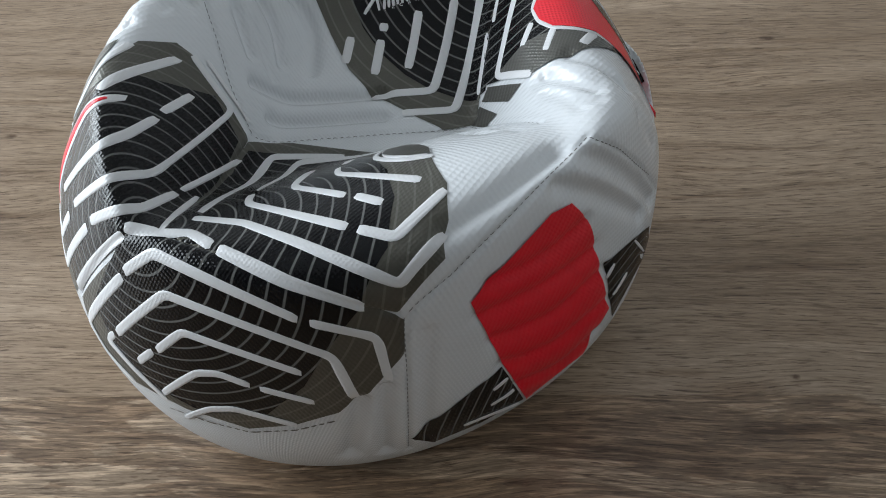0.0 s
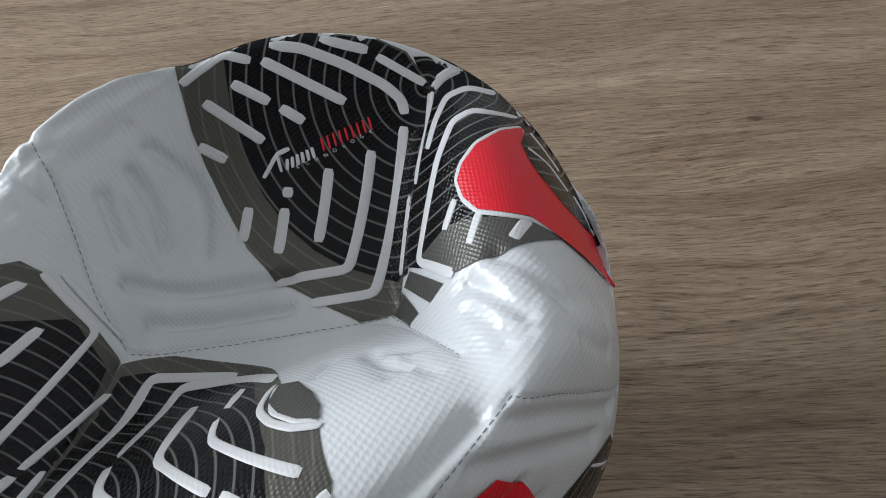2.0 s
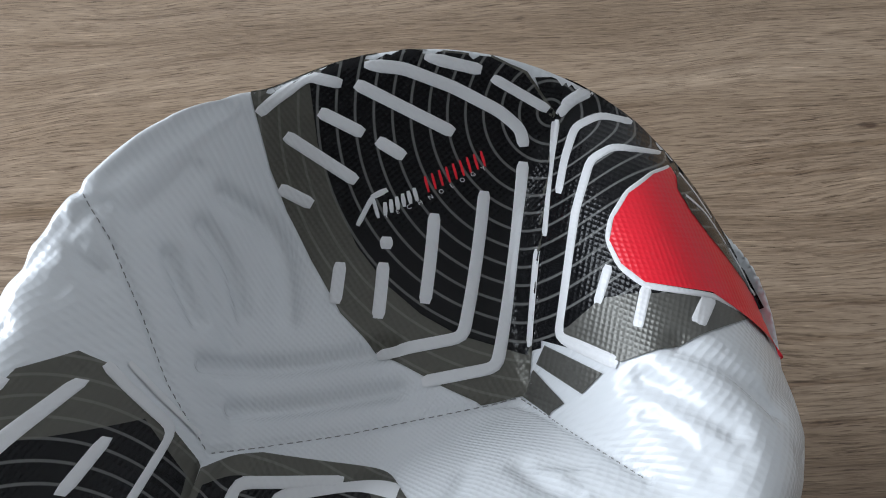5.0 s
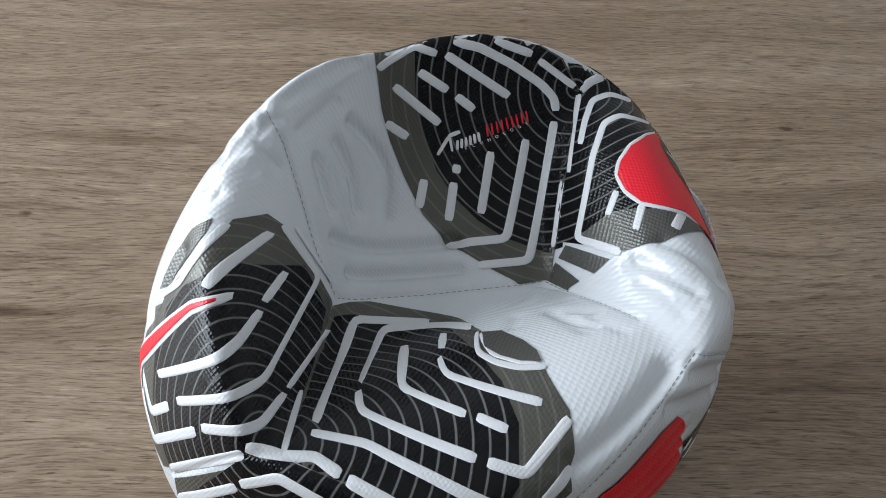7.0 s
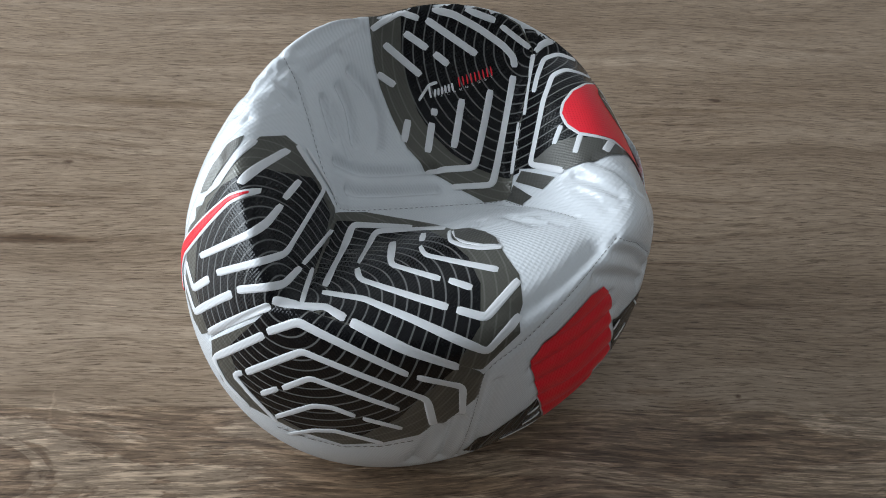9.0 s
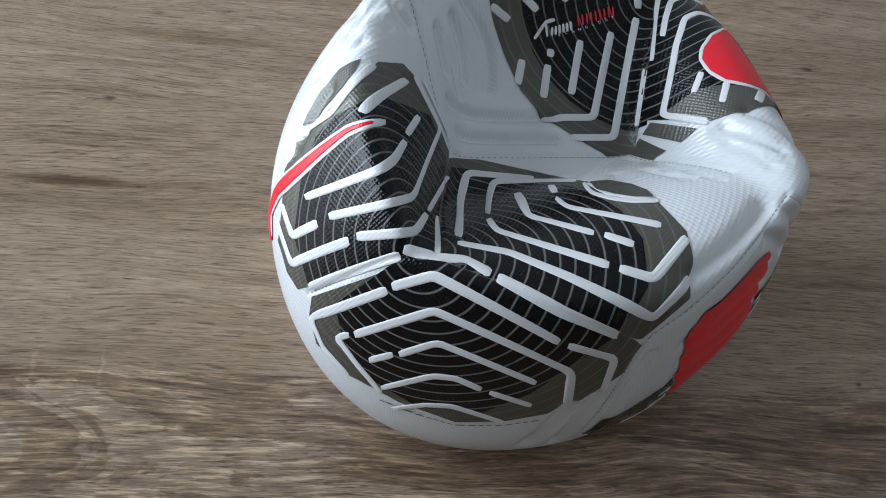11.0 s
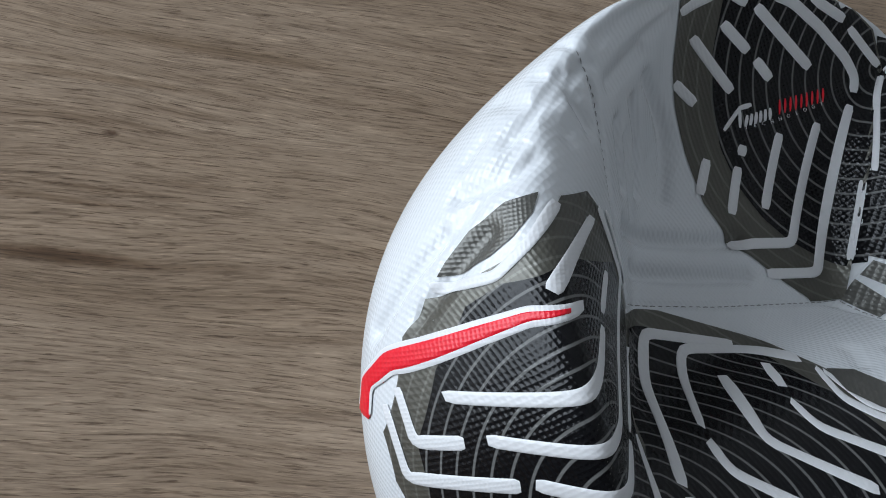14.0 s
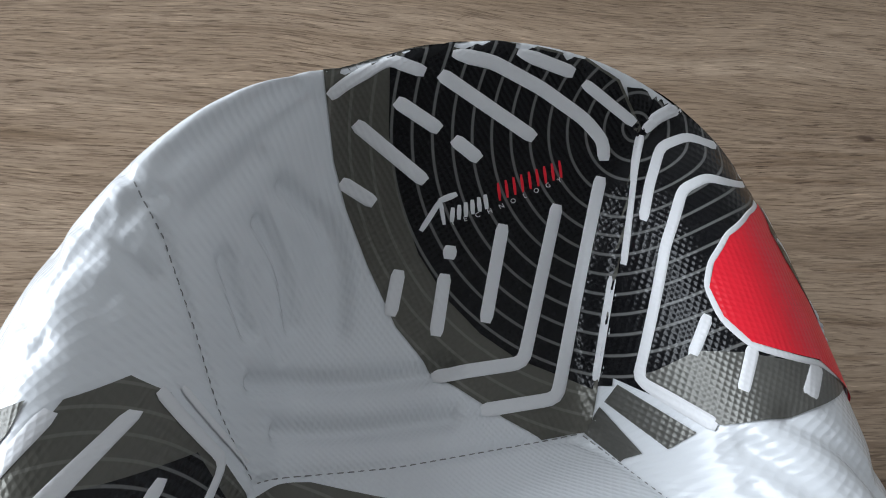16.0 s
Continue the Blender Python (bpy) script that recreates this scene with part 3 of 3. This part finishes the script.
stripe(3.0, east_panel, [(94.0, 53.9), (86.6, 58.7), (79.1, 58.0), (73.0, 50.5), (68.0, 42.6)])
stripe(3.0, east_panel, [(97.7, 43.6), (86.3, 49.5), (79.4, 48.2), (70.4, 36.9), (53.8, 8.9), (65.1, -2.5)])
stripe(2.6, east_panel, [(76.1, 62.5), (80.8, 65.0), (87.0, 65.7)])
stripe(2.2, east_panel, [(75.1, 61.7), (65.5, 43.5), (60.4, 33.5)])
stripe(2.8, east_panel, [(73.0, 21.0), (65.9, 12.5)])
stripe(2.8, east_panel, [(79.8, 12.6), (73.1, 3.4)])
stripe(3.4, east_panel, [(93.9, 4.8), (87.4, -1.2)])
lay_from(90, -88, 265)
patch("fold", BLACK, parent=east_panel, lift=0.20, rings=BACK_RINGS, line=[(99.3, 44.7), (111.3, 36.8), (111.5, 31.3), (103.4, 28.7), (92.4, 25.2), (95.8, 34.8)])
lay_from(-14, -49, 272)
patch("fold", BLACK, parent=east_panel, lift=0.20, rings=BACK_RINGS, line=[(15.5, 95.3), (19.0, 94.8), (26.3, 58.8), (31.1, 35.6), (27.5, 34.3), (22.0, 61.4)])
lay_from(90, -88, 265)
stripe(3.2, east_panel, [(100.4, 33.6), (106.3, 33.6), (111.5, 32.9)], lift=0.66)
lay_from(90, -88, 265)
swoop = patch("red_emblem", RED, lift=0.8, label="glossy red curved emblem with white outline", line=[(80.1, 2.7), (85.6, 6.1), (94.0, 8.3), (104.2, 7.2), (112.0, 3.8), (105.4, -4.2), (104.0, -13.6), (90.5, -23.6), (84.4, -17.0), (77.6, -9.4), (77.3, -3.0)])
patch("emblem_tail", RED, parent=swoop, lift=0.8, line=[(103.7, -12.5), (104.7, -26.9), (107.4, -41.6), (100.9, -57.5), (97.2, -38.6), (89.5, -22.8)])
lay_from(90, -88, 265)
beyond = patch("dark_panel", BLACK, lift=0.95, rings=BACK_RINGS, line=[(112.8, 2.4), (115.5, -3.0), (114.4, -15.9), (111.9, -28.8), (108.5, -40.7), (106.1, -37.8), (104.1, -28.0), (103.8, -14.4), (104.6, -6.7), (107.0, -0.2)])
stripe(1.3, beyond, [(107.5, -2.1), (110.4, -11.5), (109.8, -23.8)], lift=1.1)
stripe(1.5, beyond, [(111.0, -23.8), (109.6, -32.1), (108.2, -40.1)], lift=1.1)
stripe(1.2, beyond, [(113.2, 1.7), (113.2, -6.4), (112.5, -16.5)], lift=1.1)
lay_from(90, -88, 265)
stripe(1.6, swoop, lift=0.7, name="outline", line=[(112.5, 3.9), (104.5, 7.6), (94.1, 8.9), (85.1, 6.6), (79.7, 3.1), (76.5, -3.3), (77.1, -9.9), (83.8, -17.5), (89.3, -23.4), (96.7, -39.1), (99.4, -52.9)])
stripe(1.0, swoop, lift=0.7, name="outline", line=[(112.5, 3.4), (105.5, -4.4), (104.3, -13.9), (104.9, -26.7), (107.4, -41.2)])
lay_from(-42, -244, 358)
near_panel = patch("dark_panel", GREY, rings=FRONT_RINGS, label="grey and black printed panel on the slope of the dent", line=[(-36.2, -4.0), (-24.4, -2.3), (-2.5, -3.6), (15.3, -2.4), (38.5, -4.2), (50.5, -13.9), (55.2, -25.1), (56.2, -38.3), (42.0, -57.7), (33.5, -57.9), (-17.2, -46.7), (-38.6, -43.3), (-40.0, -42.1), (-37.3, -21.1)])
patch("black_field", BLACK, parent=near_panel, lift=0.32, rings=FRONT_RINGS, line=[(-35.5, -7.5), (-28.1, -8.5), (-16.1, -8.2), (2.6, -4.8), (16.2, -6.6), (26.7, -11.3), (35.1, -20.5), (39.3, -37.9), (32.4, -55.9), (-17.2, -46.7), (-38.6, -43.3), (-39.8, -42.0), (-36.9, -21.1)])
stripe(3.2, near_panel, [(-3.2, -5.2), (-28.6, -8.4), (-32.0, -34.0)])
stripe(3.2, near_panel, [(11.8, -2.8), (-18.2, -9.5), (-20.8, -22.8)])
stripe(3.2, near_panel, [(-20.6, -24.7), (-18.0, -28.6), (23.8, -32.9)])
stripe(3.2, near_panel, [(-9.3, -12.2), (-6.4, -20.5), (17.3, -22.0)])
stripe(3.0, near_panel, [(2.9, -6.5), (3.7, -9.4)])
stripe(3.2, near_panel, [(3.8, -11.3), (7.3, -14.1), (41.2, -13.8)])
stripe(3.0, near_panel, [(15.5, -3.1), (20.8, -5.9), (38.6, -4.9)])
stripe(3.2, near_panel, [(21.1, -21.8), (32.0, -23.1)])
stripe(3.2, near_panel, [(27.7, -33.1), (40.9, -34.2), (51.0, -16.3)])
stripe(3.2, near_panel, [(-32.3, -36.5), (-13.2, -35.9), (9.5, -40.3), (43.8, -48.5), (55.7, -29.9)])
stripe(3.4, near_panel, [(-52.5, -43.0), (-45.9, -43.2), (-38.6, -43.3), (-29.1, -41.9), (-19.2, -45.1)])
stripe(3.6, near_panel, [(-16.6, -46.1), (9.6, -53.5), (33.0, -57.5)])
lay_from(-112, -177, 286)
patch("grey_field", SILVER, parent=near_panel, lift=0.72, line=[(21.8, 4.3), (27.4, 8.1), (37.2, 11.3), (44.4, 12.5), (49.0, 11.9), (43.0, 8.5), (35.1, 5.6), (27.3, 3.6)])
stripe(2.6, near_panel, [(19.5, 3.1), (27.0, 1.9), (36.0, 4.1), (44.7, 7.5), (51.7, 11.8)], lift=0.66)
lay_from(-42, -244, 358)
front_panel = patch("dark_panel", GREY, rings=FRONT_RINGS, label="black and grey printed panel on the upright front", line=[(-79.4, -67.2), (-55.4, -51.4), (-40.8, -44.2), (-17.1, -46.9), (33.6, -58.3), (41.6, -58.5), (43.6, -59.2), (41.9, -69.6), (34.6, -77.7), (28.8, -84.1), (17.4, -92.4), (23.5, -87.8), (1.2, -99.2), (-15.3, -103.0), (-38.1, -100.0), (-59.0, -93.7), (-73.0, -84.5), (-78.4, -74.4)])
patch("black_field", BLACK, parent=front_panel, lift=0.32, rings=FRONT_RINGS, line=[(-70.9, -68.2), (-52.7, -46.0), (-38.4, -44.0), (-17.1, -47.2), (31.2, -58.6), (18.4, -73.9), (8.5, -85.8), (-6.6, -96.8), (-30.6, -100.3), (-51.6, -93.3), (-65.0, -80.5)])
stripe(3.2, front_panel, [(-53.1, -57.4), (-39.7, -50.1), (11.8, -64.6)])
stripe(3.2, front_panel, [(-54.5, -59.1), (-77.8, -75.1), (-70.4, -85.3), (-59.0, -93.7)])
stripe(3.2, front_panel, [(-61.3, -78.0), (-36.2, -62.9), (20.5, -74.7), (23.9, -87.2)])
stripe(3.0, front_panel, [(-63.1, -78.6), (-67.3, -80.2), (-57.3, -88.9), (-45.4, -97.8)])
stripe(3.2, front_panel, [(15.5, -65.1), (35.1, -66.1), (35.4, -78.9)])
stripe(3.0, front_panel, [(-53.6, -86.4), (-45.9, -82.4)])
stripe(3.0, front_panel, [(-43.8, -81.8), (-31.6, -74.4), (8.9, -81.5)])
stripe(3.0, front_panel, [(-46.2, -95.9), (-29.3, -87.1), (-20.9, -86.2), (-10.2, -88.3)])
stripe(2.8, front_panel, [(-6.9, -88.8), (10.5, -90.3)])
stripe(2.8, front_panel, [(-40.0, -102.9), (-28.4, -98.6), (-18.9, -97.0), (2.4, -98.9)])
west_panel = patch("dark_panel", GREY, rings=FRONT_RINGS, label="black and grey printed panel bent over the rim", line=[(-72.4, 24.0), (-62.2, 25.8), (-54.8, 21.2), (-44.5, 8.3), (-36.3, -3.6), (-37.3, -21.1), (-40.2, -41.1), (-53.1, -43.9), (-82.1, -62.4), (-84.6, -65.6), (-89.4, -60.0), (-94.8, -49.0), (-97.8, -22.6), (-96.3, -11.1), (-86.1, 3.3), (-80.8, 12.5)])
patch("black_field", BLACK, parent=west_panel, lift=0.32, rings=FRONT_RINGS, line=[(-89.8, -8.0), (-85.0, 0.7), (-72.0, 11.7), (-47.8, 9.4), (-38.5, -4.5), (-38.3, -21.3), (-40.2, -41.1), (-53.1, -43.9), (-82.1, -62.4), (-90.3, -46.0), (-91.9, -25.7)])
lay_from(-127, -160, 275)
lay_from(-102, -97, 286)
patch("grey_field", SILVER, lift=0.26, line=[(-70.7, -61.0), (-72.1, -56.1), (-73.9, -44.7), (-72.6, -31.4), (-67.7, -22.3), (-64.6, -28.2), (-63.4, -37.7), (-64.0, -46.6), (-66.5, -53.9)])
lay_from(-127, -160, 275)
stripe(3.0, west_panel, [(-81.0, -39.1), (-74.5, -30.9), (-68.7, -22.1), (-66.9, -8.2), (-66.8, 3.3)])
stripe(3.2, west_panel, [(-46.5, -65.3), (-57.0, -77.5), (-70.5, -69.2)])
stripe(3.2, west_panel, [(-27.4, -62.5), (-51.6, -88.2), (-69.9, -76.6)])
stripe(3.2, west_panel, [(-2.4, -54.1), (-37.6, -91.7)])
lay_from(-42, -244, 358)
lay_from(-102, -97, 286)
stripe(3.8, west_panel, [(-51.0, -14.1), (-47.4, -28.4), (-43.6, -41.9)])
lay_from(-42, -244, 358)
stripe(3.2, west_panel, [(-52.9, 7.9), (-57.2, -0.3)])
stripe(3.2, west_panel, [(-57.7, -2.8), (-61.6, -10.8), (-66.5, -15.8), (-89.4, -31.1)])
stripe(2.8, west_panel, [(-56.9, 22.2), (-42.6, 5.6), (-51.6, -22.9), (-80.2, -36.4)])
stripe(2.6, west_panel, [(-36.3, -11.3), (-44.1, -26.6)])
stripe(3.0, west_panel, [(-44.8, -27.9), (-49.2, -35.6), (-69.4, -41.7)])
stripe(1.8, west_panel, [(-39.8, -27.7), (-39.7, -42.3)])
stripe(1.6, west_panel, [(-53.0, 21.5), (-37.9, 2.8)])
lay_from(-127, -160, 275)
stripe(11.0, west_panel, lift=0.62, taper=(0.3, 1.0), name="outline", line=[(-44.8, -12.6), (-55.2, -23.3), (-62.6, -37.2), (-69.9, -51.9), (-76.9, -65.5), (-77.3, -77.1), (-71.7, -85.8)])
stripe(8.8, west_panel, lift=0.80, taper=(0.12, 1.0), name="red_band", material=RED, line=[(-46.7, -14.3), (-55.2, -23.3), (-62.6, -37.2), (-69.9, -51.9), (-76.9, -65.5), (-77.3, -77.1), (-71.1, -86.5)])
lay_from(48, -225, 287)
side_block = patch("red_block", RED, lift=0.5, step=1.0, label="glossy red block print on the side", line=[(70.3, -30.6), (75.7, -37.9), (77.1, -52.1), (78.7, -69.9), (67.2, -84.8), (44.7, -97.7), (38.2, -84.1), (29.6, -59.8), (33.8, -56.0), (62.4, -32.9)])
side_dark = patch("dark_panel", BLACK, rings=SIDE_RINGS, line=[(38.0, -85.5), (43.8, -97.9), (27.2, -104.0), (9.7, -108.1), (1.8, -105.8), (17.2, -101.6), (29.1, -89.9)])
stripe(2.0, side_dark, [(21.0, -103.7), (42.0, -98.9)])
stripe(2.0, side_dark, [(31.7, -98.0), (41.0, -94.1)])
stripe(2.0, side_dark, [(33.3, -92.7), (39.1, -89.1)])
side_dark = patch("dark_panel", BLACK, rings=SIDE_RINGS, line=[(79.4, -53.9), (88.4, -48.1), (97.0, -42.9), (95.6, -50.9), (86.5, -63.9), (79.7, -73.2)])
stripe(1.8, side_dark, [(79.2, -59.0), (82.7, -54.2)])
stripe(1.8, side_dark, [(80.9, -65.5), (86.8, -58.1)])
stripe(1.8, side_dark, [(91.0, -47.1), (93.8, -51.6)])
lay_from(48, -225, 287)
stitch_shade( [(78.9, -7.5), (47.1, -33.1), (24.6, -49.8), (5.8, -61.1)])
stitch_shade( [(5.8, -61.1), (3.6, -85.5), (0.5, -109.2)])
stitch_shade( [(78.9, -7.9), (90.3, -14.5), (99.4, -24.9)])
lay_from(35, -83, 276)
stitch_shade( [(-43.4, 83.8), (-40.1, 70.1), (-38.2, 48.8), (-37.5, 31.3), (-33.6, 12.8)])
stitch_shade( [(-33.6, 12.8), (-4.5, 6.1), (38.9, -1.3)])
stitch_shade( [(38.9, -1.3), (61.0, -30.6)])
lay_from(-42, -244, 358)
stitch_shade( [(-16.0, -46.5), (9.7, -54.0), (32.4, -58.1)])
stitch_shade( [(-80.6, -66.4), (-52.9, -44.8)])
lay_from(-14, -49, 272)
stripe(1.3, far_panel, [(-22.0, 53.8), (-20.5, 62.3)], lift=0.62, name="mark")
stripe(1.0, far_panel, [(-20.4, 62.3), (-17.5, 57.2)], lift=0.62, name="mark")
upright_bars(STRIPE, 1.1, 6, [(-16.7, 57.8), (-8.9, 65.0)], [(-17.7, 61.3), (-10.6, 68.2)])
upright_bars(RED, 0.7, 9, [(-8.1, 66.8), (5.0, 78.8)], [(-10.1, 70.8), (3.1, 82.7)])
bar(STRIPE, [(-20.7, 62.2), (-17.4, 65.4)])
word("TECHNOLOGY", 1.7, [(-16.7, 56.9), (-8.1, 64.0), (5.4, 78.1)])
lay_from(-42, -244, 358)
small_print( [(-45.4, -100.5), (-30.1, -103.0), (-15.1, -104.0), (1.5, -100.6), (16.3, -94.9)])


def skin():
    """Surface nets over the ball's form."""
    step = 0.9
    lo, hi = np.array([-104.0, -104.0, -3.0]), np.array([122.0, 118.0, 134.0])
    count = np.ceil((hi - lo) / step).astype(int)
    axes = [lo[k] + step * np.arange(count[k]) for k in range(3)]
    field = np.empty(count)
    for i, x in enumerate(axes[0]):
        yy, zz = np.meshgrid(axes[1], axes[2], indexing="ij")
        field[i] = ball_field(np.stack([np.full_like(yy, x), yy, zz], -1))
    inside = field < 0
    cell = np.zeros(count - 1, int)
    for dx in (0, 1):
        for dy in (0, 1):
            for dz in (0, 1):
                cell += inside[dx:count[0] - 1 + dx, dy:count[1] - 1 + dy, dz:count[2] - 1 + dz]
    mixed_cells = (cell > 0) & (cell < 8)
    number = np.full(cell.shape, -1)
    where = np.argwhere(mixed_cells)
    number[mixed_cells] = np.arange(len(where))
    faces = []
    for axis in range(3):
        head = [slice(1, -1)] * 3
        tail = [slice(1, -1)] * 3
        head[axis], tail[axis] = slice(0, -1), slice(1, None)
        a, b = inside[tuple(head)], inside[tuple(tail)]
        u, v = (axis + 1) % 3, (axis + 2) % 3
        for flip in (False, True):
            at = np.argwhere((a & ~b) if not flip else (~a & b))
            at[:, u] += 1
            at[:, v] += 1
            quad = []
            for du, dv in ((-1, -1), (0, -1), (0, 0), (-1, 0)):
                c = at.copy()
                c[:, u] += du
                c[:, v] += dv
                quad.append(number[c[:, 0], c[:, 1], c[:, 2]])
            quad = np.stack(quad if not flip else quad[::-1], -1)
            faces += quad.tolist()
    p = settle(lo + step * (where + 0.5), 3)
    p = finish(p, np.zeros(len(p)))
    p[:, 2] = np.maximum(p[:, 2], 0.0001)
    surface_mesh("skin", p, faces, WHITE, ball, None, "white dimpled synthetic leather with moulded grooves")


skin()
